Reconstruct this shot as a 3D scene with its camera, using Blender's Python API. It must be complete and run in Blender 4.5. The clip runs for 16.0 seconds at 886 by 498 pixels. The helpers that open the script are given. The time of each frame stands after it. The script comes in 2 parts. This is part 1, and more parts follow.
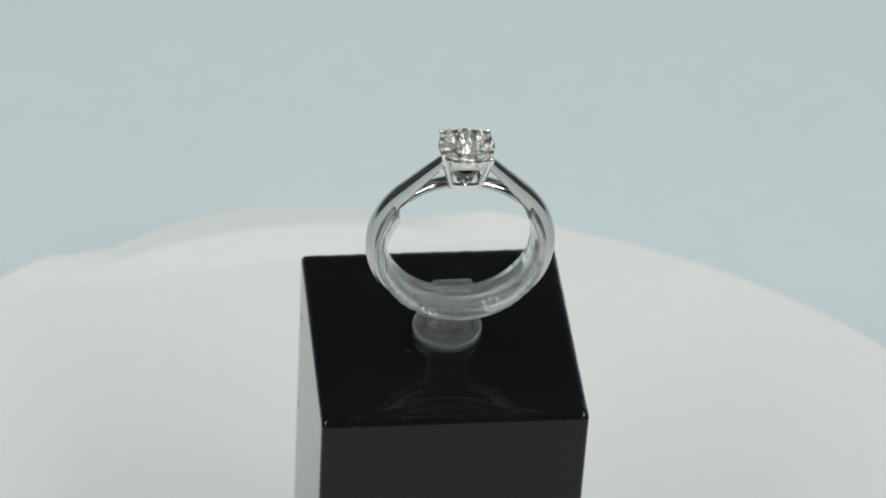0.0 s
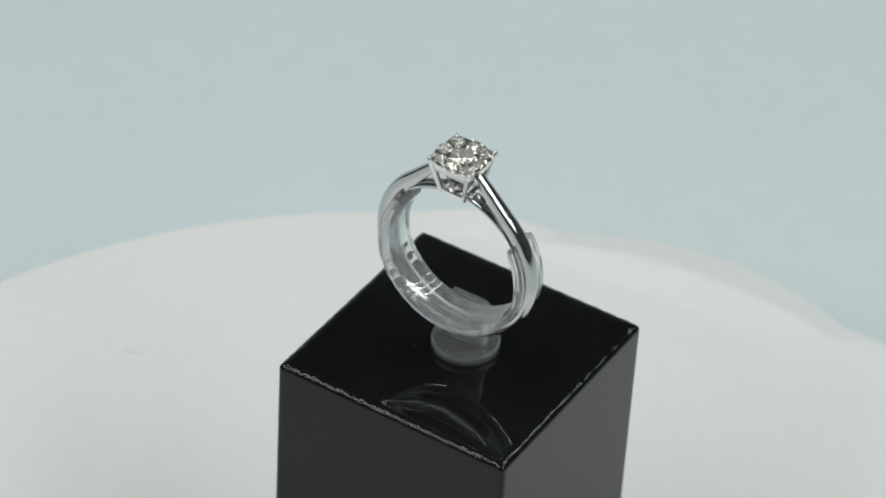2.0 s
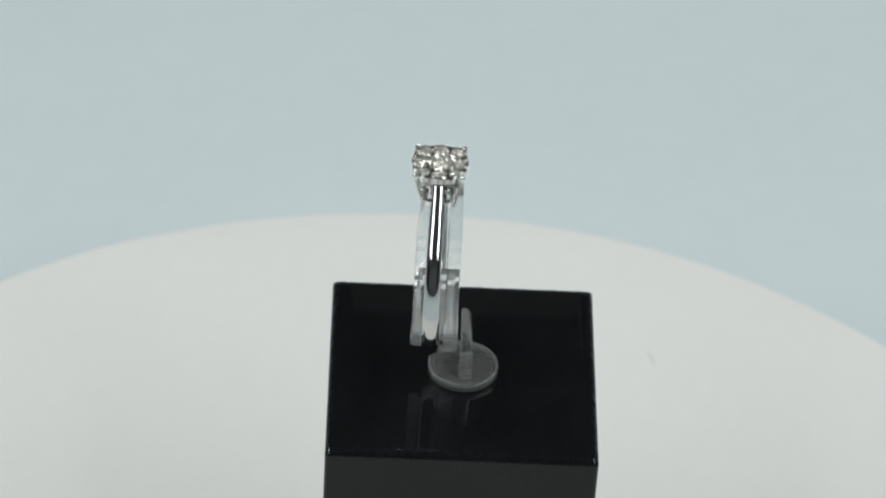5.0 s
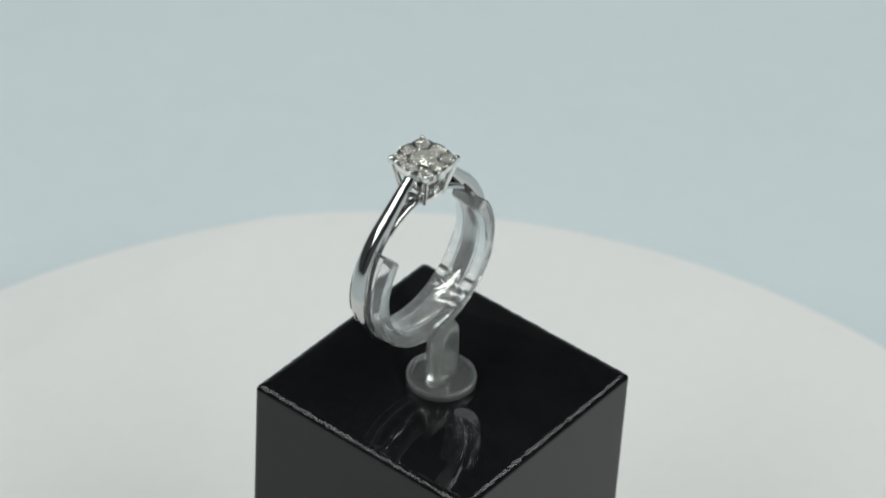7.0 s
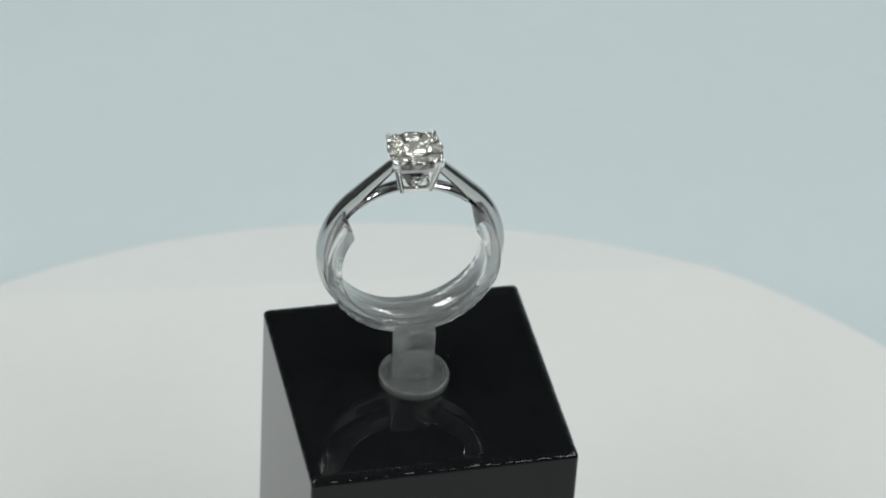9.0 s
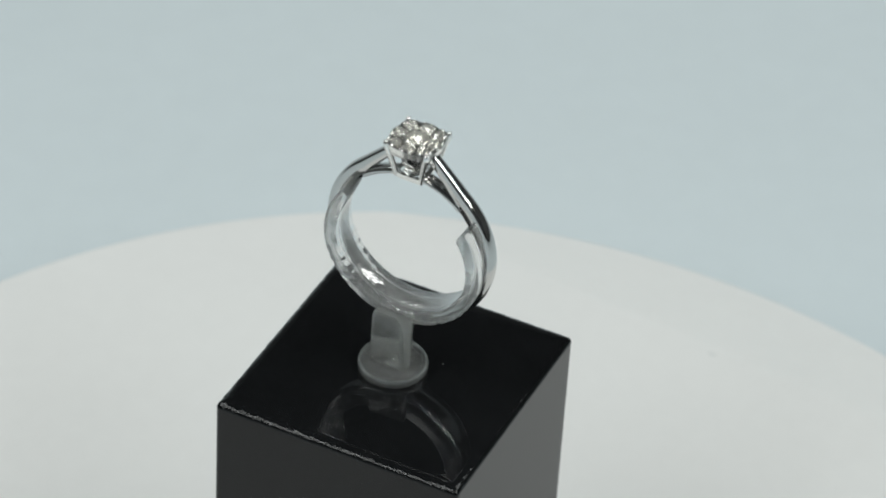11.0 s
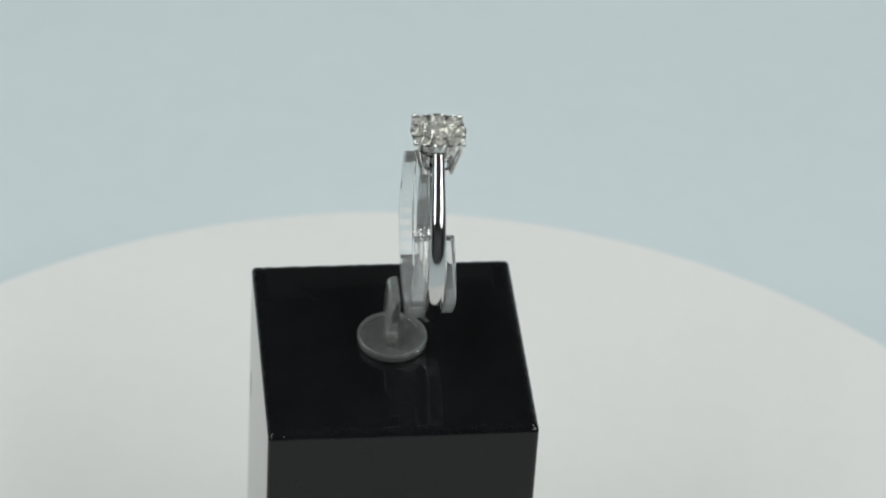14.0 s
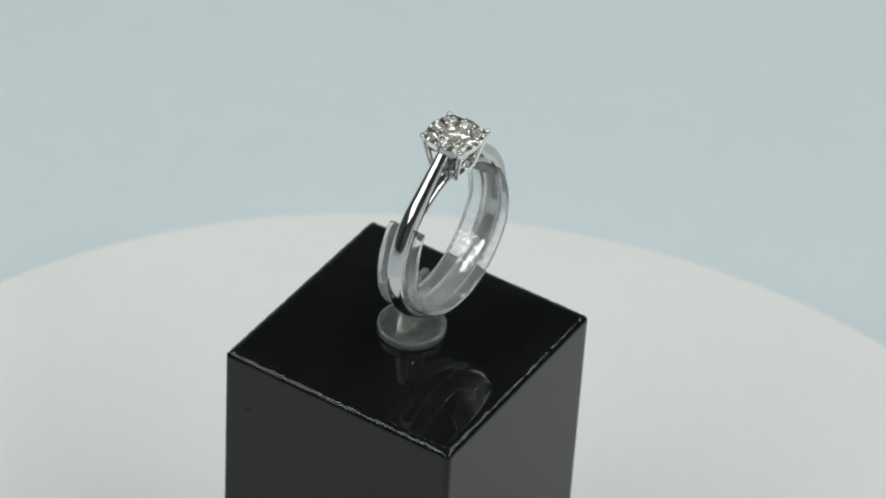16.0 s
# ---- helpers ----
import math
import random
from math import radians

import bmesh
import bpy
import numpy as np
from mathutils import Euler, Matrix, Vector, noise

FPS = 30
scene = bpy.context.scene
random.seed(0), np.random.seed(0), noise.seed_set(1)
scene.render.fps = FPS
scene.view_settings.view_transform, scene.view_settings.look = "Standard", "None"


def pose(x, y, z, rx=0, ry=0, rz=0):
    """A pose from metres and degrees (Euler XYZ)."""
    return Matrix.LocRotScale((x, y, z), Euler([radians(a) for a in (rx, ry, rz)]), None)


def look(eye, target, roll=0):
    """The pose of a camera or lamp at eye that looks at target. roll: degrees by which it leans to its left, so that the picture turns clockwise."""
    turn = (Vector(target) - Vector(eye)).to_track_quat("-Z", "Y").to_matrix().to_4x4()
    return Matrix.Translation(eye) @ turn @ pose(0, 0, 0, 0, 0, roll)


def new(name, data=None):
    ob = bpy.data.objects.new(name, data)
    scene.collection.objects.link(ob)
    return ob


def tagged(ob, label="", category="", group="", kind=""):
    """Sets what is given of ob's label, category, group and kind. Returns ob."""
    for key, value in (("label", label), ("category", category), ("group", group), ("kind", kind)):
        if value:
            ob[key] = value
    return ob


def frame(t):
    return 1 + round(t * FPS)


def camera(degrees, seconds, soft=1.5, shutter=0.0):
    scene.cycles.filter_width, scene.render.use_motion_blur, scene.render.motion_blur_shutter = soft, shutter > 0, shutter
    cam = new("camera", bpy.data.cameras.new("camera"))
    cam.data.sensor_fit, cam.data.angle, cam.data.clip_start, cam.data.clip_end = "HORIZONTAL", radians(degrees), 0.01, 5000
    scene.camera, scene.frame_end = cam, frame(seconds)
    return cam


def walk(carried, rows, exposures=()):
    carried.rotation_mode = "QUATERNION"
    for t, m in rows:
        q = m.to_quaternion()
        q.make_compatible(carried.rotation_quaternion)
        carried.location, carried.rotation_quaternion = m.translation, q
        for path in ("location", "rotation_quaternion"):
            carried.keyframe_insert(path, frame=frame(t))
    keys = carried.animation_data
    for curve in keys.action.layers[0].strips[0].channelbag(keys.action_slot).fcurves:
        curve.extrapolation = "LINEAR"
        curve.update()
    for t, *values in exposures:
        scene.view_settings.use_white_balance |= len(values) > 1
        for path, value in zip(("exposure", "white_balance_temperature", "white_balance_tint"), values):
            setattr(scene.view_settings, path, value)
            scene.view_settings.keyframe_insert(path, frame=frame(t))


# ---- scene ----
# ---- camera: it stands still while the turntable goes round ----
MM = 0.001
TOP = 53.35          # reference height above the turntable, mm
LIFT = 0.4           # the display block's top above that
EYE = Vector((0.0, -301.27, 258.12 + TOP)) * MM
YAW, PITCH = radians(-0.1725), radians(-38.851)
AHEAD = Vector((-math.sin(YAW) * math.cos(PITCH), math.cos(YAW) * math.cos(PITCH), math.sin(PITCH)))
cam = camera(14.064, 16.0, soft=1.9)
walk(cam, [(0.0, look(EYE, EYE + AHEAD, 3.548)), (16.0, look(EYE, EYE + AHEAD, 3.548))])
cam.data.dof.use_dof, cam.data.dof.focus_distance, cam.data.dof.aperture_fstop = True, 0.381, 54.0
RATE = -19.3039      # degrees the turntable turns in a second
BLOCK_AT, BLOCK_TURN = (1.397, 4.045), 8.177   # block's centre on the turntable at the start

# ---- world, lamps and exposure ----
scene.view_settings.exposure = 0.0
world = bpy.data.worlds.new("world")
scene.world = world
world.use_nodes = True
world.node_tree.nodes["Background"].inputs[0].default_value = (0.85, 0.93, 1.0, 1)
world.node_tree.nodes["Background"].inputs[1].default_value = 0.02


def area_lamp(name, eye, target, sx, sy, watts, colour):
    """A lamp sx wide and sy long, its length level and along the y axis as far as its aim allows."""
    data = bpy.data.lights.new(name, "AREA")
    data.shape, data.size, data.size_y, data.energy, data.color = "RECTANGLE", sx, sy, watts, colour
    ob = new(name, data)
    back = (Vector(eye) - Vector(target)).normalized()
    side = Vector((0, 1, 0)).cross(back).normalized()
    ob.matrix_world = Matrix.Translation(eye) @ Matrix((side, back.cross(side), back)).transposed().to_4x4()
    return ob


WHITE = (0.955, 1.0, 0.985)
for side in (-1, 1):
    for x, z in ((0.36, 0.66), (0.46, 0.62), (0.56, 0.57)):
        area_lamp("led_strip", (side * x, -0.13, z), (side * x * 0.2, -0.08, 0.03), 0.03, 1.00, 1.32 + 0.03 * side, WHITE)


# ---- materials ----
def material(name, colour, rough=0.5, metal=0.0, spec=0.5, grain=None, bump=None, transmission=0.0, ior=1.45, coat=0.0):
    """grain: (size of the marks in mm, how far they lighten and darken); bump: (size in mm, height in mm)."""
    mat = bpy.data.materials.new(name)
    mat.use_nodes = True
    nt = mat.node_tree
    b = nt.nodes["Principled BSDF"]
    b.inputs["Base Color"].default_value = (*colour, 1)
    b.inputs["Roughness"].default_value = rough
    b.inputs["Metallic"].default_value = metal
    b.inputs["Specular IOR Level"].default_value = spec
    b.inputs["Transmission Weight"].default_value = transmission
    b.inputs["IOR"].default_value = ior
    b.inputs["Coat Weight"].default_value = coat
    coord = nt.nodes.new("ShaderNodeTexCoord")

    def noise_node(size, detail):
        n = nt.nodes.new("ShaderNodeTexNoise")
        n.inputs["Scale"].default_value = 1000.0 / size
        n.inputs["Detail"].default_value = detail
        nt.links.new(coord.outputs["Object"], n.inputs["Vector"])
        return n

    if grain:
        coarse, fine = noise_node(grain[0], 4), noise_node(grain[0] / 12, 3)
        add = nt.nodes.new("ShaderNodeMath")
        add.operation = "ADD"
        nt.links.new(coarse.outputs["Fac"], add.inputs[0])
        nt.links.new(fine.outputs["Fac"], add.inputs[1])
        ramp = nt.nodes.new("ShaderNodeMapRange")
        ramp.inputs["From Min"].default_value, ramp.inputs["From Max"].default_value = 0.6, 1.4
        ramp.inputs["To Min"].default_value, ramp.inputs["To Max"].default_value = 1 - grain[1], 1 + grain[1]
        nt.links.new(add.outputs[0], ramp.inputs["Value"])
        mul = nt.nodes.new("ShaderNodeVectorMath")
        mul.operation = "SCALE"
        mul.inputs[0].default_value = colour
        nt.links.new(ramp.outputs["Result"], mul.inputs["Scale"])
        nt.links.new(mul.outputs["Vector"], b.inputs["Base Color"])
        rr = nt.nodes.new("ShaderNodeMapRange")
        rr.inputs["From Min"].default_value, rr.inputs["From Max"].default_value = 0.3, 0.7
        rr.inputs["To Min"].default_value, rr.inputs["To Max"].default_value = rough * 0.85, min(1, rough * 1.2)
        nt.links.new(coarse.outputs["Fac"], rr.inputs["Value"])
        nt.links.new(rr.outputs["Result"], b.inputs["Roughness"])
    if bump:
        n = noise_node(bump[0], 3)
        bn = nt.nodes.new("ShaderNodeBump")
        bn.inputs["Strength"].default_value = 1.0
        bn.inputs["Distance"].default_value = bump[1] * MM
        nt.links.new(n.outputs["Fac"], bn.inputs["Height"])
        nt.links.new(bn.outputs["Normal"], b.inputs["Normal"])
    return mat


BACKDROP = material("pale_blue_paper", (0.64, 0.705, 0.728), 0.85, spec=0.2, grain=(60, 0.02), bump=(1.5, 0.02))
COVER = material("white_paper", (0.80, 0.80, 0.785), 0.40, spec=0.5, grain=(35, 0.015), bump=(2.0, 0.015))
PLATTER = material("white_plastic", (0.78, 0.78, 0.77), 0.4, grain=(20, 0.02))
BLACK = material("black_acrylic", (0.007, 0.0075, 0.008), 0.02, spec=0.31, grain=(6, 0.3), bump=(9.0, 0.004))
DUST = material("dust", (0.6, 0.6, 0.58), 0.9, grain=(0.3, 0.2))
SCRATCH = material("scratch", (0.004, 0.004, 0.004), 0.6, grain=(1, 0.2))
FLECK = material("grey_fleck", (0.30, 0.34, 0.36), 0.9, grain=(0.5, 0.2))
SMUDGE = material("grey_smudge", (0.71, 0.72, 0.71), 0.6, grain=(0.5, 0.15))
CLEAR = material("clear_acrylic", (0.985, 0.995, 0.99), 0.05, transmission=0.88, ior=1.46, bump=(2.0, 0.012))
FROST = material("frosted_acrylic", (0.86, 0.88, 0.86), 0.10, transmission=0.89, ior=1.42, bump=(1.2, 0.008))
FROST_RIM_GLINT = material("frosted_acrylic_rim_glint", (0.82, 0.86, 0.85), 0.16, transmission=0.88, ior=1.4, bump=(1.2, 0.006))
SILVER = material("white_gold", (0.59, 0.585, 0.575), 0.11, metal=1.0, grain=(2.5, 0.04), bump=(1.2, 0.003))
SETTING = material("white_gold_setting", (0.86, 0.86, 0.84), 0.20, metal=1.0, grain=(0.8, 0.06), bump=(0.4, 0.006))
DIAMOND = material("diamond", (0.99, 0.98, 0.93), 0.0, transmission=0.79, ior=1.6)
MIRROR_PAVILION = material("mirrored_pavilion", (1.0, 0.99, 0.95), 0.12, metal=1.0)
PAINT = material("dark_grey_paint", (0.12, 0.125, 0.13), 0.9, grain=(300, 0.05), bump=(4, 0.1))
WALL = material("light_grey_wall_paint", (0.42, 0.43, 0.42), 0.85, grain=(200, 0.03), bump=(4, 0.1))


# ---- mesh helpers: all in mm ----
def finish(name, bm, mat, parent=None, label="", smooth=None):
    """Links a bmesh, given in mm, as one mesh object. smooth: the angle in degrees below which edges are shaded smooth."""
    bmesh.ops.scale(bm, vec=(MM, MM, MM), verts=bm.verts)
    bmesh.ops.recalc_face_normals(bm, faces=bm.faces)
    if smooth is not None:
        for f in bm.faces:
            f.smooth = True
        for e in bm.edges:
            if len(e.link_faces) == 2 and e.calc_face_angle(0) > radians(smooth):
                e.smooth = False
    me = bpy.data.meshes.new(name)
    bm.to_mesh(me)
    bm.free()
    me.materials.append(mat)
    ob = new(name, me)
    ob.parent = parent
    if label:
        tagged(ob, label)
    return ob


def part(name, bm, mat, parent, label="", smooth=40):
    return finish(name, bm, mat, parent, label, smooth)


def loft(bm, rings, closed=False, caps=True):
    """Skins rings of points, all with the same count."""
    vs = [[bm.verts.new(p) for p in ring] for ring in rings]
    n = len(vs[0])
    for i in range(len(vs) - (0 if closed else 1)):
        a, b = vs[i], vs[(i + 1) % len(vs)]
        for j in range(n):
            bm.faces.new((a[j], a[(j + 1) % n], b[(j + 1) % n], b[j]))
    if caps and not closed:
        bm.faces.new(vs[0][::-1])
        bm.faces.new(vs[-1])
    return vs


def lathe(bm, profile, segments=64, centre=(0, 0)):
    """Turns (r, z) points about the z axis; r = 0 at both ends closes it."""
    rows = []
    for r, z in profile:
        if r < 1e-6:
            rows.append([bm.verts.new((centre[0], centre[1], z))])
        else:
            rows.append([bm.verts.new((centre[0] + r * math.cos(2 * math.pi * k / segments), centre[1] + r * math.sin(2 * math.pi * k / segments), z)) for k in range(segments)])
    for a, b in zip(rows, rows[1:]):
        for k in range(segments):
            k2 = (k + 1) % segments
            if len(a) == 1 and len(b) > 1:
                bm.faces.new((a[0], b[k], b[k2]))
            elif len(b) == 1 and len(a) > 1:
                bm.faces.new((a[k], a[k2], b[0]))
            elif len(a) > 1:
                bm.faces.new((a[k], a[k2], b[k2], b[k]))


def box(bm, lo, hi, bevel=0.0, segments=2):
    r = bmesh.ops.create_cube(bm, size=1)
    for v in r["verts"]:
        v.co = Vector([lo[i] + (v.co[i] + 0.5) * (hi[i] - lo[i]) for i in range(3)])
    if bevel:
        es = list({e for v in r["verts"] for e in v.link_edges})
        bmesh.ops.bevel(bm, geom=es, offset=bevel, segments=segments, affect="EDGES", profile=0.5)


def rod(bm, a, b, ra, rb, sides=10, round_end=False):
    """A tapered rod from a to b, with a rounded tip at b on demand."""
    a, b = Vector(a), Vector(b)
    d = (b - a).normalized()
    u = d.orthogonal().normalized()
    w = d.cross(u)
    rows = [(a, ra), (b, rb)]
    if round_end:
        rows += [(b + d * rb * math.sin(s), rb * math.cos(s)) for s in (0.5, 1.0, 1.35)]
    loft(bm, [[c + (u * math.cos(2 * math.pi * k / sides) + w * math.sin(2 * math.pi * k / sides)) * r for k in range(sides)] for c, r in rows])


# ---- the setting: sheet of paper underneath, unseen plain walls added round about ----
FLOOR_Z = -22.0


def build_backdrop():
    bm = bmesh.new()
    prof = [(-700, FLOOR_Z)] + [(y, FLOOR_Z) for y in range(-600, 301, 100)]
    for k in range(1, 13):
        a = radians(90 * k / 12)
        prof.append((300 + 120 * math.sin(a), FLOOR_Z + 120 * (1 - math.cos(a))))
    prof.append((420, FLOOR_Z + 190))
    for x0, x1 in ((-650, 650),):
        prev = None
        for y, z in prof:
            cur = (bm.verts.new((x0, y, z)), bm.verts.new((x1, y, z)))
            if prev:
                bm.faces.new((prev[0], prev[1], cur[1], cur[0]))
            prev = cur
    ob = finish("backdrop", bm, BACKDROP, None, "", 60)
    sol = ob.modifiers.new("thickness", "SOLIDIFY")
    sol.thickness, sol.offset = 0.0006, -1
    tagged(ob, "pale blue-grey paper sheet curving up behind", "backdrop", kind="structure")
    for x, y, s in ((-47.2, 112.6, 0.42), (64.8, 142.7, 0.42)):
        fb = bmesh.new()
        r = bmesh.ops.create_icosphere(fb, subdivisions=1, radius=1)
        for v in r["verts"]:
            v.co = Vector((v.co.x * s * (1 + 0.3 * random.random()), v.co.y * s * 1.3, v.co.z * 0.12))
        f = finish("fleck", fb, FLECK, None, "", 60)
        f.location = (x * MM, y * MM, FLOOR_Z * MM)
        tagged(f, "tiny grey fleck of dirt on the paper backdrop", "fleck", "flecks on the backdrop")


def build_room():
    def slab(name, lo, hi, mat, label):
        bm = bmesh.new()
        box(bm, lo, hi)
        tagged(finish(name, bm, mat), label, "wall" if "wall" in name else name, kind="structure")
    slab("floor", (-1300, -900, -60), (1300, 1000, -24), PAINT, "plain dark grey floor under the backdrop")
    # ceiling and walls are out of view, added and toned for what they reflect
    slab("ceiling", (-1300, -900, 800), (1300, 1000, 830), PAINT, "unseen dark grey ceiling added for reflections")
    slab("wall_north", (-1300, 1000, -60), (1300, 1030, 830), WALL, "unseen light grey wall added for reflections")
    slab("wall_south", (-1300, -930, -60), (1300, -900, 830), PAINT, "unseen dark grey wall added for reflections")
    slab("wall_east", (1300, -930, -60), (1330, 1030, 830), WALL, "unseen light grey wall added for reflections")
    slab("wall_west", (-1330, -930, -60), (-1300, 1030, 830), WALL, "unseen light grey wall added for reflections")


build_backdrop()
build_room()
MOVING = []     # (thing, its place on the turntable at the start)


def thing(name, m, label, category):
    ob = new(name)
    ob.empty_display_size = 0.01
    ob.matrix_basis = m
    tagged(ob, label, category)
    MOVING.append((ob, m))
    return ob


def block_pose(x, y, z, rx=0, ry=0, rz=0):
    """A pose in the block's own axes (mm above its top), on the turntable."""
    return pose(BLOCK_AT[0] * MM, BLOCK_AT[1] * MM, TOP * MM, 0, 0, BLOCK_TURN) @ pose(x * MM, y * MM, z * MM, rx, ry, rz)


# ---- turntable and its loose white cover ----


def build_turntable():
    t = thing("turntable", pose(0, 0, FLOOR_Z * MM), "round white turntable on the paper backdrop", "turntable")
    bm = bmesh.new()
    h = -FLOOR_Z
    lathe(bm, [(0, h - 6.0), (74.5, h - 6.0), (75.5, h - 5.0), (75.7, h - 3.0), (75.5, h - 1.2), (74.5, h - 0.35), (0, h - 0.35)], 128)
    part("platter", bm, PLATTER, t, "round white platter")
    bm = bmesh.new()
    lathe(bm, [(0, 0), (70, 0), (72, 1), (72, h - 6.0), (0, h - 6.0)], 96)
    part("foot", bm, PLATTER, t, "white drum-shaped foot")


CREST = 89.0


def cover_height(r, th):
    """Height of the cover: nearly flat, with one creased flap that lifts and two that bend down a little."""
    d = (th - 105 + 180) % 360 - 180
    z = 0.0
    if abs(d) < 40:
        c = min(r, CREST) * math.cos(radians(d))
        z = 0.32 * max(0.0, c - 84.0) - 0.14 * max(0.0, 4.5 - abs(c - 84.0))
        if r > CREST:
            z -= min(1.0, z / 0.6) * 0.44 * (r - CREST)
    for at, chord, slope in ((-87, 78, 0.20), (30, 86, 0.05), (-165, 87, 0.05)):
        d = (th - at + 180) % 360 - 180
        c = r * math.cos(radians(d))
        if abs(d) < 60 and c > chord:
            z -= (c - chord) * slope
    return z


def build_cover():
    t = thing("cover_sheet", pose(0, 0, 0), "thin round white paper cover with creased rim on the turntable", "paper sheet")
    bm = bmesh.new()
    n = 360
    rows = [(r, 0.0) for r in (0, 20, 40, 50, 58, 64, 68, 71, 73.5)] + [(76 + 0.5 * k, 0.0) for k in range(35)]
    rows += [(93.3, -0.06), (93.4, -0.16), (93.3, -0.26)] + [(92.8 - 0.6 * k, -0.3) for k in range(28)] + [(70, -0.3), (60, -0.3), (0, -0.3)]
    prev = None
    for r, down in rows:
        if r == 0:
            cur = [bm.verts.new((0, 0, down))]
        else:
            cur = []
            for k in range(n):
                th = 360 * k / n
                d = (th - 105 + 180) % 360 - 180
                d2 = (th + 87 + 180) % 360 - 180
                reach = 0.085 * max(0, 1 - (d * d + 9) ** 0.5 / 17) + 0.02 * max(0, 1 - (abs(d2) / 30) ** 2)
                rr = r * (1 + reach * max(0, r - 84) / 9.4)
                a = radians(th)
                z = cover_height(rr, th) + down
                z += min(1, max(0, (r - 40) / 40)) * 0.03 * noise.noise(Vector((rr * math.cos(a), rr * math.sin(a), 0)) / 30)
                cur.append(bm.verts.new((rr * math.cos(a), rr * math.sin(a), z)))
        if prev:
            for k in range(n):
                k2 = (k + 1) % n
                if len(prev) == 1:
                    bm.faces.new((prev[0], cur[k], cur[k2]))
                elif len(cur) == 1:
                    bm.faces.new((prev[k], cur[0], prev[k2]))
                else:
                    bm.faces.new((prev[k], cur[k], cur[k2], prev[k2]))
        prev = cur
    part("sheet", bm, COVER, t, "", 60)


build_turntable()
build_cover()
for x, y, turn, lx in ((-67.8, 22.3, 20, 1.8), (3.4, -76.5, 0, 0.7)):
    t = thing("smudge", pose(x * MM, y * MM, -0.00002, 0, 0, turn), "faint grey smudge on the white paper cover", "smudge")
    bm = bmesh.new()
    lathe(bm, [(0, 0), (0.34, 0), (0.30, 0.03), (0, 0.045)], 10)
    for v in bm.verts:
        v.co.x *= lx / 0.34
    part("film", bm, SMUDGE, t, "", 60)


# ---- the black display block ----
SIDE = 29.2


def build_block():
    t = thing("display_block", block_pose(0, 0, -TOP), "tall glossy black acrylic ring display block", "display block")
    bm = bmesh.new()
    high = TOP + LIFT
    hx, hy, rad, wide = SIDE / 2, SIDE * 1.006 / 2, 0.75, 1.15
    # outline with rounded upright edges, many points along each side
    def outline(inset):
        pts = []
        rc = 0.5
        for cx, cy, a0 in ((1, 1, 0), (-1, 1, 90), (-1, -1, 180), (1, -1, 270)):
            for k in range(5):
                a = radians(a0 + 90 * k / 4)
                pts.append(Vector((cx * (hx - rc) + rc * math.cos(a), cy * (hy - rc) + rc * math.sin(a))))
            nx, ny = {0: (-1, 1), 90: (-1, -1), 180: (1, -1), 270: (1, 1)}[a0]
            a = pts[-1]
            b = Vector((nx * (hx - rc), ny * hy)) if a0 in (0, 180) else Vector((nx * hx, ny * (hy - rc)))
            for k in range(1, 80):
                pts.append(a.lerp(b, k / 80))
        return [Vector((p.x - math.copysign(min(inset, abs(p.x)), p.x), p.y - math.copysign(min(inset, abs(p.y)), p.y))) for p in pts] if inset else pts
    rings = []
    for inset, z in ((0.3, 0.0), (0, 0.3), (0, high - rad - 0.5), (0, high - rad - 0.06), (0, high - rad)):
        rings.append([(p.x, p.y, z) for p in outline(inset)])
    for k in range(1, 8):
        a = radians(90 * k / 7)
        ring = []
        for p in outline(0):
            q = Vector((p.x - math.copysign(wide * (1 - math.cos(a)), p.x) * (1 if abs(p.x) > hx - 1.3 else 0), p.y - math.copysign(wide * (1 - math.cos(a)), p.y) * (1 if abs(p.y) > hy - 1.3 else 0)))
            w = math.sin(2 * a) * (0.05 * noise.noise(Vector((p.x * 1.6, p.y * 1.6, k * 0.4))) + 0.055 * noise.noise(Vector((p.x * 4.1, p.y * 4.1, k * 0.7))))
            ring.append((q.x * (1 + w / hx), q.y * (1 + w / hy), high - rad + rad * math.sin(a) + w * 0.5 * (k < 7)))
        rings.append(ring)
    loft(bm, rings)
    part("body", bm, BLACK, t, "", 35)
    marks = ((12.0, hy, high - 16.2, 0.16, 0.04, 3.6), (12.6, hy, high - 14.9, 0.10, 0.04, 0.8),
             (-hx, 11.5, TOP - 6.6, 0.04, 0.5, 0.5), (-hx, 12.3, TOP - 20.4, 0.04, 0.3, 0.9))
    for x, y, z, lx, ly, lz in marks:
        sb = bmesh.new()
        box(sb, (x - lx / 2, y - ly / 2, z - lz / 2), (x + lx / 2, y + ly / 2, z + lz / 2), 0.01, 1)
        part("scratch", sb, SCRATCH, t, "dull scratch")


build_block()

# ---- clear acrylic ring stand: disc, stem and open hoop ----
HOOP_X, HOOP_Z = 0.8, 15.95


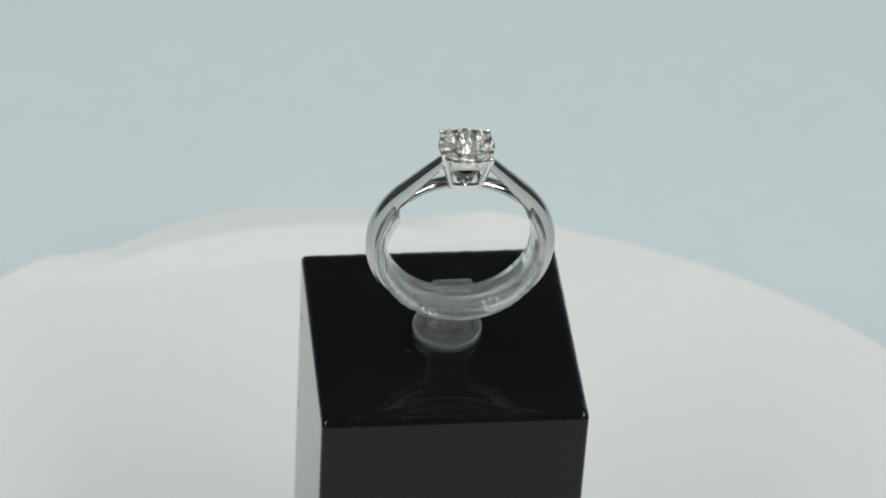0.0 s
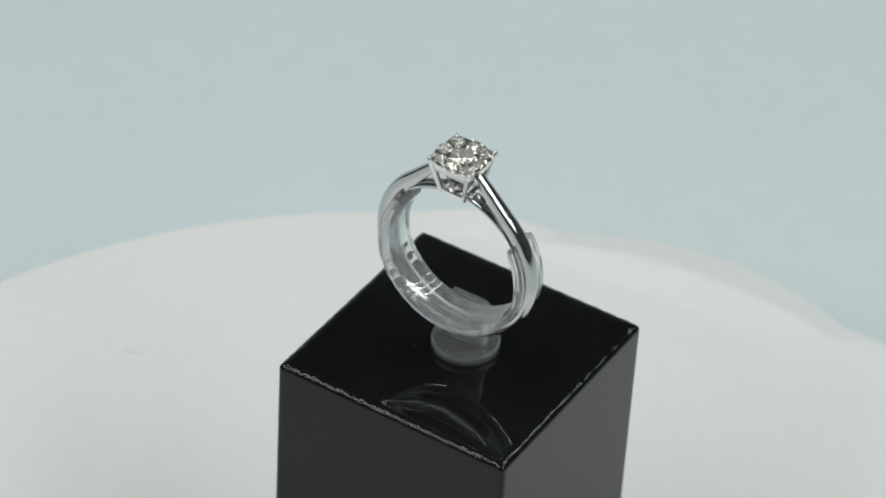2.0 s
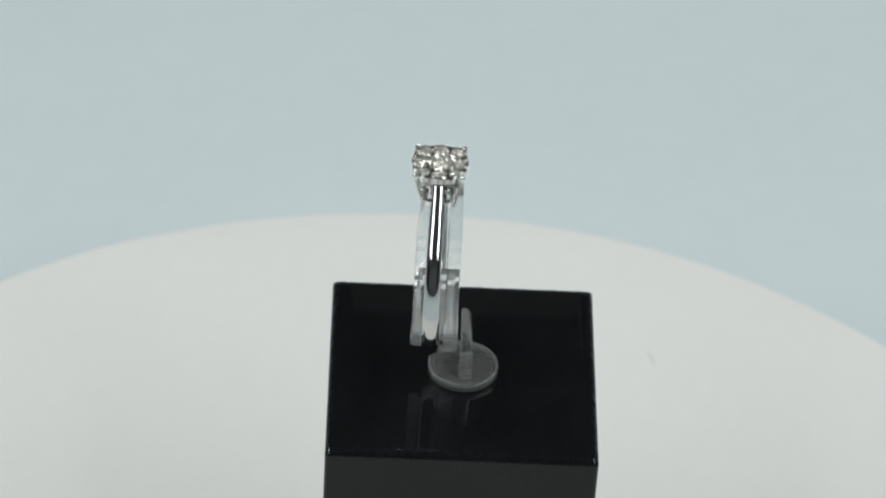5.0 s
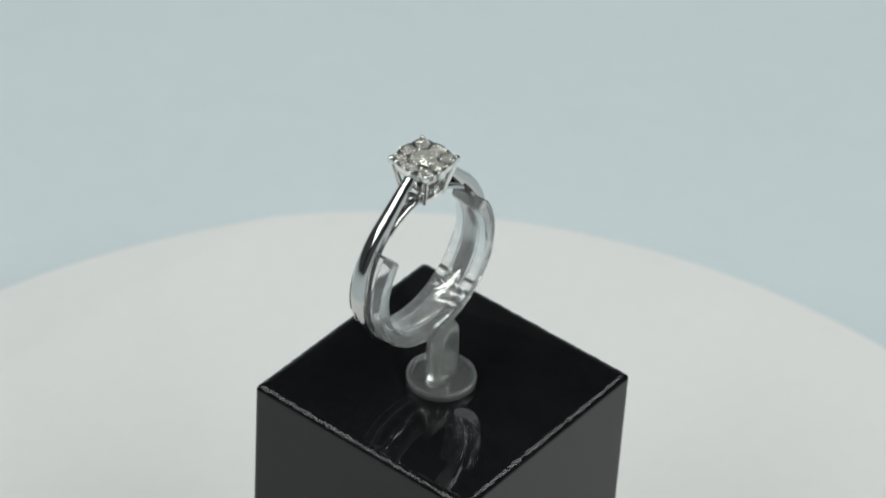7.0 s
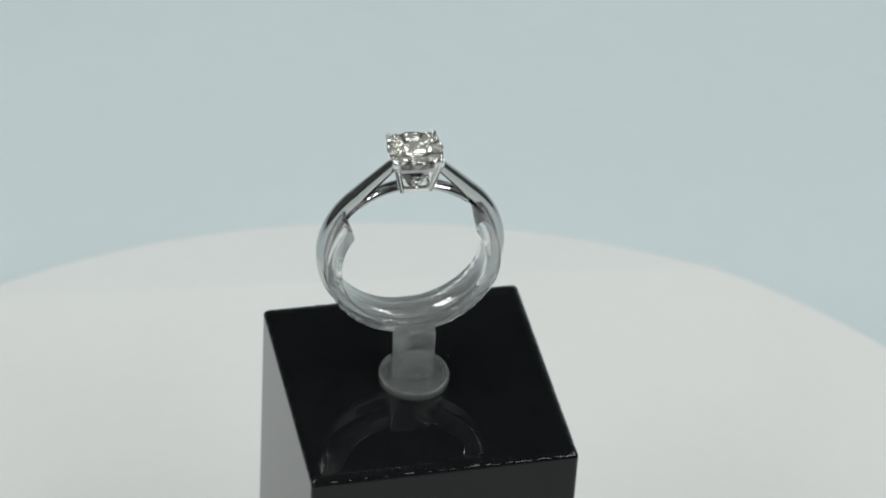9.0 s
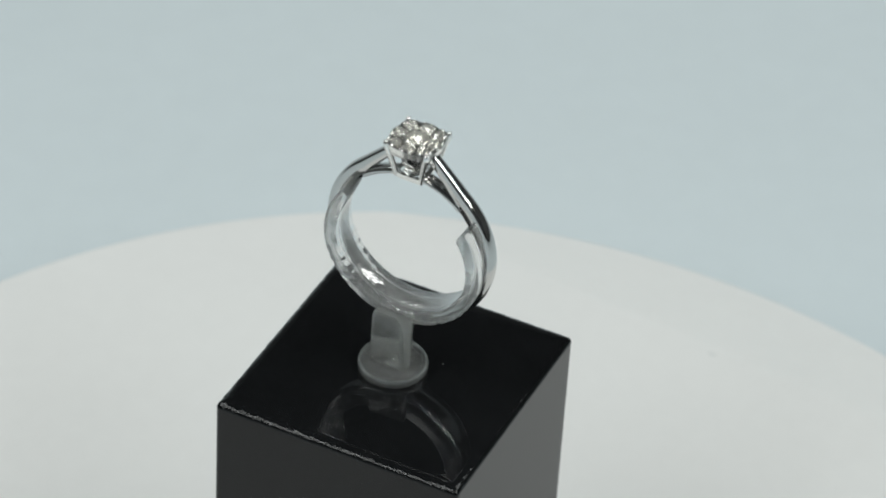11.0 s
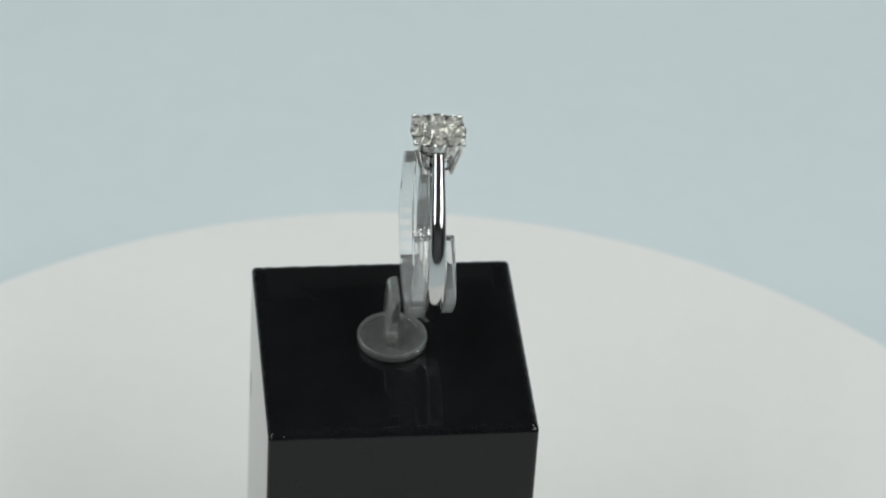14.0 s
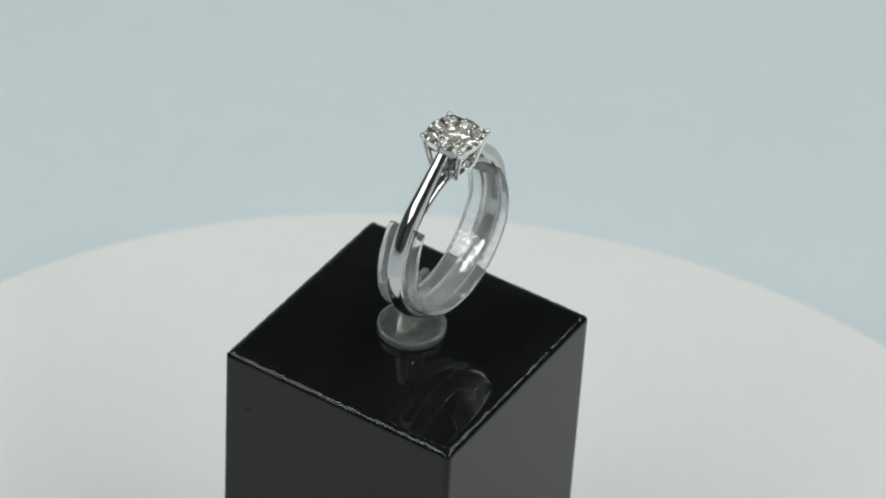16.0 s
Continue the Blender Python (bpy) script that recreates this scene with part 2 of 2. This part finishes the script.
def build_stand():
    t = thing("ring_stand", block_pose(0.5, 0, LIFT), "clear acrylic ring stand with open hoop on a round foot", "ring stand")
    bm = bmesh.new()
    lathe(bm, [(0, 0), (3.6, 0), (3.85, 0.2), (3.85, 0.85), (3.7, 1.05), (3.35, 1.05), (3.15, 0.85), (0, 0.8)], 64)
    disc = part("foot_disc", bm, FROST, t, "frosted round acrylic disc")
    # extra ring on the disc's edge, put there as its refracted highlight
    bm = bmesh.new()
    loft(bm, [[((3.72 + 0.16 * math.cos(2 * math.pi * q / 8)) * math.cos(2 * math.pi * k / 64), (3.72 + 0.16 * math.cos(2 * math.pi * q / 8)) * math.sin(2 * math.pi * k / 64), 0.92 + 0.2 * math.sin(2 * math.pi * q / 8)) for q in range(8)] for k in range(64)], closed=True)
    part("rim", bm, FROST_RIM_GLINT, disc, "rounded rim added as the highlight along the disc's edge")
    bm = bmesh.new()
    rings = []
    for z, w, y0, y1 in ((0.81, 2.2, -0.5, 0.9), (2.0, 2.3, -0.5, 0.9), (5.0, 2.3, -0.52, 0.8), (6.7, 2.35, -0.52, 0.6), (7.3, 2.2, -0.52, 0.3)):
        c, e = 0.25, 0.25
        rings.append([(c - w + e, y0, z), (c + w - e, y0, z), (c + w, y0 + e, z), (c + w, y1 - e, z), (c + w - e, y1, z), (c - w + e, y1, z), (c - w, y1 - e, z), (c - w, y0 + e, z)])
    loft(bm, rings)
    part("stem", bm, FROST, t, "flat frosted stem", 50)
    # hoop: groove profile (radius, y) swept round the open arc
    bm = bmesh.new()
    prof = [(8.45, -5.6), (8.6, -5.85), (8.95, -5.9), (9.12, -5.75), (9.12, -4.75), (9.0, -4.6), (8.5, -4.6), (8.5, -2.45), (9.45, -2.45), (9.6, -2.3), (9.6, -1.1), (9.4, -0.9), (8.2, -0.9), (8.05, -1.1), (8.2, -3.2)]
    rings = []
    n = 150
    for k in range(n + 1):
        deg = -214 + 248 * k / n
        a = radians(deg)
        notch = 0.10 if (k % 5 < 2 and (-62 < deg < -22 or -158 < deg < -118)) else 0.0
        end = min(k, n - k)
        pinch = (0.5, 0.2, 0.06)[end] if end < 3 else 0.0
        ring = []
        for r, y in prof:
            rr = r - notch if r > 8.9 else r
            taper = max(0, abs(deg + 90) - 70) / 54
            rr -= taper * (0.5 if r > 9.3 else 0.25 if r > 8.9 else (0.6 if deg < -90 else 0.35) if r < 8.48 else 0)
            rr = rr + (8.8 - rr) * pinch
            x = rr * math.cos(a)
            y += taper * (0.5 if y < -5 else -0.30 if y > -1 else 0)
            ring.append((HOOP_X - 0.5 + x, y - 0.028 * x, HOOP_Z - LIFT + rr * math.sin(a)))
        rings.append(ring)
    loft(bm, rings)
    part("hoop", bm, CLEAR, t, "clear open hoop with a groove and fine notches", 40)


build_stand()

# ---- the ring ----
R_IN = 8.6


def sweep_band(bm, path):
    """path: (x, z, outward x, outward z, half width, depth inward): a band with a domed outer face."""
    rings = []
    for x, z, ox, oz, hw, dep in path:
        ring = []
        for k in range(13):
            u = -math.cos(math.pi * k / 12)
            up = 0.6 * hw * ((1 - abs(u) ** 2.2) ** 0.5 - 1)
            ring.append((x + ox * up, u * hw, z + oz * up))
        ring.append((x - ox * dep + ox * 0.12, hw * 0.98, z - oz * dep + oz * 0.12))
        ring.append((x - ox * dep, hw * 0.85, z - oz * dep))
        ring.append((x - ox * dep, -hw * 0.85, z - oz * dep))
        ring.append((x - ox * dep + ox * 0.12, -hw * 0.98, z - oz * dep + oz * 0.12))
        rings.append(ring)
    loft(bm, rings)


def brilliant(bm, c, r, turn=0.0, tilt=(0, 0)):
    """A round brilliant-cut stone of radius r, girdle at c."""
    def ring(n, rad, z, off):
        rad, z = rad * random.uniform(0.97, 1.03), z * random.uniform(0.85, 1.15)
        return [bm.verts.new((c[0] + r * rad * math.cos(turn + 2 * math.pi * (k + off) / n), c[1] + r * rad * math.sin(turn + 2 * math.pi * (k + off) / n),
                              c[2] + r * (z + rad * (tilt[0] * math.cos(turn + 2 * math.pi * (k + off) / n) + tilt[1] * math.sin(turn + 2 * math.pi * (k + off) / n))))) for k in range(n)]
    top, mid, g1, g2, low = ring(8, 0.56, 0.30, 0), ring(8, 0.80, 0.17, 0.5), ring(16, 1, 0.02, 0), ring(16, 1, -0.02, 0), ring(8, 0.50, -0.38, 0.5)
    for v in (*top, *mid):
        v.co += Vector((random.uniform(-1, 1), random.uniform(-1, 1), random.uniform(-1, 1))) * 0.07 * r
    tip = bm.verts.new((c[0], c[1], c[2] - 0.62 * r))
    back = []
    for v in low:
        v.co += Vector((random.uniform(-1, 1), random.uniform(-1, 1), random.uniform(-1, 1))) * 0.20 * r
    bm.faces.new(top)
    for k in range(8):
        k2 = (k + 1) % 8
        bm.faces.new((top[k], mid[k], top[k2]))
        bm.faces.new((top[k2], mid[k], g1[(2 * k + 2) % 16]))
        bm.faces.new((top[k2], g1[(2 * k + 2) % 16], mid[k2]))
        bm.faces.new((mid[k], g1[2 * k], g1[2 * k + 1]))
        bm.faces.new((mid[k], g1[2 * k + 1], g1[(2 * k + 2) % 16]))
        back.append(bm.faces.new((low[k], g2[2 * k + 1], g2[2 * k])))
        back.append(bm.faces.new((low[k], g2[(2 * k + 2) % 16], g2[2 * k + 1])))
        back.append(bm.faces.new((low[k], low[k2], g2[(2 * k + 2) % 16])))
        back.append(bm.faces.new((tip, low[k2], low[k])))
    for k in range(16):
        bm.faces.new((g1[k], g2[k], g2[(k + 1) % 16], g1[(k + 1) % 16]))
    # rear facets get mirror metal, standing in for light returned inside the stone
    for f in back:
        f.material_index = 1


def stone(name, bm, parent, label=""):
    ob = part(name, bm, DIAMOND, parent, label, None)
    ob.data.materials.append(MIRROR_PAVILION)
    return ob


def build_ring():
    zc = 10.2           # hoop's centre above the lowest point of the ring
    t = thing("ring", block_pose(0.8, -3.55, HOOP_Z - zc, 0.7, 0, -2.6), "polished white gold ring with a square diamond cluster", "ring")
    # shank: full band below, narrowing upwards
    bm = bmesh.new()
    path = []
    for k in range(97):
        f = 38 + (360 - 76) * k / 96            # degrees from the top
        s = abs(f - 180) / 142                    # 0 at the bottom, 1 at the shoulders
        ro = 10.05 + 0.24 * s + 0.24 * max(0, (s - 0.5) / 0.5) ** 1.6
        a = radians(f)
        path.append((ro * math.sin(a), zc + ro * math.cos(a), math.sin(a), math.cos(a), 0.98 - 0.06 * s - 0.16 * max(0, s - 0.6) / 0.4, ro - R_IN))
    sweep_band(bm, path)
    part("shank", bm, SILVER, t, "", 55)
    for side in (-1, 1):
        # shoulder that climbs to the head, and the bar that follows the finger
        a0 = radians(40)
        p0, p1 = Vector((10.5 * math.sin(a0), 10.5 * math.cos(a0))), Vector((2.45, 12.1))
        bm = bmesh.new()
        path = []
        for k in range(13):
            u = k / 12
            q = p0.lerp(p1, u) + Vector((0.35, 0.62)) * (0.05 * math.sin(math.pi * u))
            d = (p1 - p0) + Vector((0.35, 0.62)) * (0.05 * math.pi * math.cos(math.pi * u))
            nrm = Vector((-d.y, d.x)).normalized()
            nrm = nrm if nrm.y > 0 else -nrm
            path.append((side * q.x, zc + q.y, side * nrm.x, nrm.y, 0.77 - 0.17 * u, 1.75 - 0.75 * u ** 0.7))
        sweep_band(bm, path)
        part("shoulder", bm, SILVER, t, "", 55)
        bm = bmesh.new()
        path = []
        for k in range(10):
            a = radians(42 - 32 * k / 9)
            path.append((side * 9.25 * math.sin(a), zc + 9.25 * math.cos(a), side * math.sin(a), math.cos(a), 0.85, 0.75))
        sweep_band(bm, path)
        part("under_bar", bm, SILVER, t, "", 30)
    # head: basket of four claws, two rails, front and back V
    zb, zt = zc + 8.8, zc + 13.45
    bm = bmesh.new()
    def rail(h0, h1, z0, z1, w, power, scallop=0.0):
        n = 96
        rings = []
        for k in range(n):
            a = 2 * math.pi * k / n
            q = (abs(math.cos(a)) ** power + abs(math.sin(a)) ** power) ** (-1 / power)
            q *= 1 + scallop * (abs(math.cos(4 * a)) - 0.5)
            c, sn = math.cos(a), math.sin(a)
            up = 0.12 * abs(math.cos(4 * a)) if scallop else 0.0
            rings.append([(h0 * q * c, h0 * q * sn, z0), (h1 * q * c, h1 * q * sn, z1 + up), ((h1 * q - w) * c, (h1 * q - w) * sn, z1 + up), ((h0 * q - w) * c, (h0 * q - w) * sn, z0)])
        loft(bm, rings, closed=True)
    rail(1.75, 1.8, zb, zb + 0.6, 0.55, 5)
    part("lower_rail", bm, SETTING, t, "", 35)
    bm = bmesh.new()
    rail(2.72, 2.92, zt - 0.95, zt - 0.2, 0.40, 3.1, 0.045)
    part("gallery", bm, SETTING, t, "", 35)
    bm = bmesh.new()
    lathe(bm, [(0, zt - 1.15), (2.45, zt - 1.05), (2.65, zt - 0.58), (2.3, zt - 0.52), (1.9, zt - 0.8), (0, zt - 1.0)], 48)
    part("seat_plate", bm, SETTING, t, "", 35)
    for sx in (-1, 1):
        for sy in (-1, 1):
            bm = bmesh.new()
            rod(bm, (sx * 1.55, sy * 1.55, zb + 0.15), (sx * 2.42, sy * 2.42, zt - 0.5), 0.22, 0.30, 10)
            rod(bm, (sx * 2.42, sy * 2.42, zt - 0.55), (sx * 2.47, sy * 2.47, zt - 0.12), 0.34, 0.33, 10, True)
            part("claw", bm, SETTING, t, "", 40)
    # solid cone added in the open basket so that its windows look shaded
    bm = bmesh.new()
    lathe(bm, [(0, zb + 0.2), (0.95, zb + 0.25), (1.5, zb + 1.5), (2.25, zt - 1.15), (0, zt - 1.1)], 32)
    part("shade_cone", bm, SILVER, t, "", 30)
    z1 = zt - 0.85
    for turn in (0, 90, 180, 270):
        bm = bmesh.new()
        def loop(half_top, half_bot, top_z, bot_z, inward):
            pts = []
            for x, z in ((-half_top, top_z), (half_top, top_z), (half_bot, bot_z), (-half_bot, bot_z)):
                y = -(1.62 + (2.38 - 1.62) * (z - zb) / (z1 - zb)) + inward
                pts.append((x, y, z))
            return pts
        loft(bm, [loop(2.50, 1.66, z1 + 0.1, zb, 0), loop(1.92, 1.42, z1 - 0.80, zb + 0.26, 0), loop(1.86, 1.38, z1 - 0.84, zb + 0.28, 0.40), loop(2.4, 1.6, z1 + 0.1, zb + 0.02, 0.45)], closed=True)
        bmesh.ops.rotate(bm, verts=bm.verts, cent=(0, 0, 0), matrix=Matrix.Rotation(radians(turn), 3, "Z"))
        part("basket_wall", bm, SILVER, t, "", 30)
    for sy in (-1, 1):
        for a, b in (((0, zb + 0.55), (-0.42, zb + 1.35)), ((0, zb + 0.55), (0.42, zb + 1.35)), ((-0.42, zb + 1.35), (0.42, zb + 1.35))):
            bm = bmesh.new()
            rod(bm, (a[0], sy * 1.6, a[1]), (b[0], sy * 1.75, b[1]), 0.13, 0.13, 8)
            part("v_bar", bm, SETTING, t, "", 40)
    # stones and the beads between them
    bm = bmesh.new()
    brilliant(bm, (0, 0, zt - 0.1), 1.30, 0.2)
    stone("centre_stone", bm, t, "larger round brilliant diamond")
    for k in range(8):
        a = math.pi / 4 * k
        d = 2.14 if k % 2 == 0 else 2.52
        bm = bmesh.new()
        brilliant(bm, (d * math.cos(a), d * math.sin(a), zt - 0.22), 0.85 if k % 2 == 0 else 0.77, 0.35 * k, (-0.08 * math.cos(a), -0.08 * math.sin(a)))
        stone("small_stone", bm, t)
    for k in range(16):
        a = math.pi / 8 * (k + 0.5)
        rim = 2.72 * (abs(math.cos(a)) ** 3.1 + abs(math.sin(a)) ** 3.1) ** (-1 / 3.1)
        for d in ((1.45, rim) if k % 2 == 0 else (rim,)):
            bm = bmesh.new()
            r = bmesh.ops.create_icosphere(bm, subdivisions=2, radius=0.19)
            bmesh.ops.translate(bm, verts=r["verts"], vec=(d * math.cos(a), d * math.sin(a), zt - 0.05))
            part("bead", bm, SETTING, t, "", 60)


build_ring()

# ---- specks of dust on the block ----
for x, y, s in ((-4.1, -3.2, 0.06),):
    t = thing("dust_speck", block_pose(x, y, LIFT), "tiny pale speck of dust on the black block", "dust")
    bm = bmesh.new()
    r = bmesh.ops.create_icosphere(bm, subdivisions=1, radius=s)
    for v in r["verts"]:
        v.co.z = max(0, v.co.z) * 0.6
    part("speck", bm, DUST, t, "", 60)


def motions():
    """The turntable carries cover, block, stand and ring round at an even pace."""
    for ob, m in MOVING:
        walk(ob, [(k * 0.5, pose(0, 0, 0, 0, 0, RATE * k * 0.5) @ m) for k in range(33)])


motions()
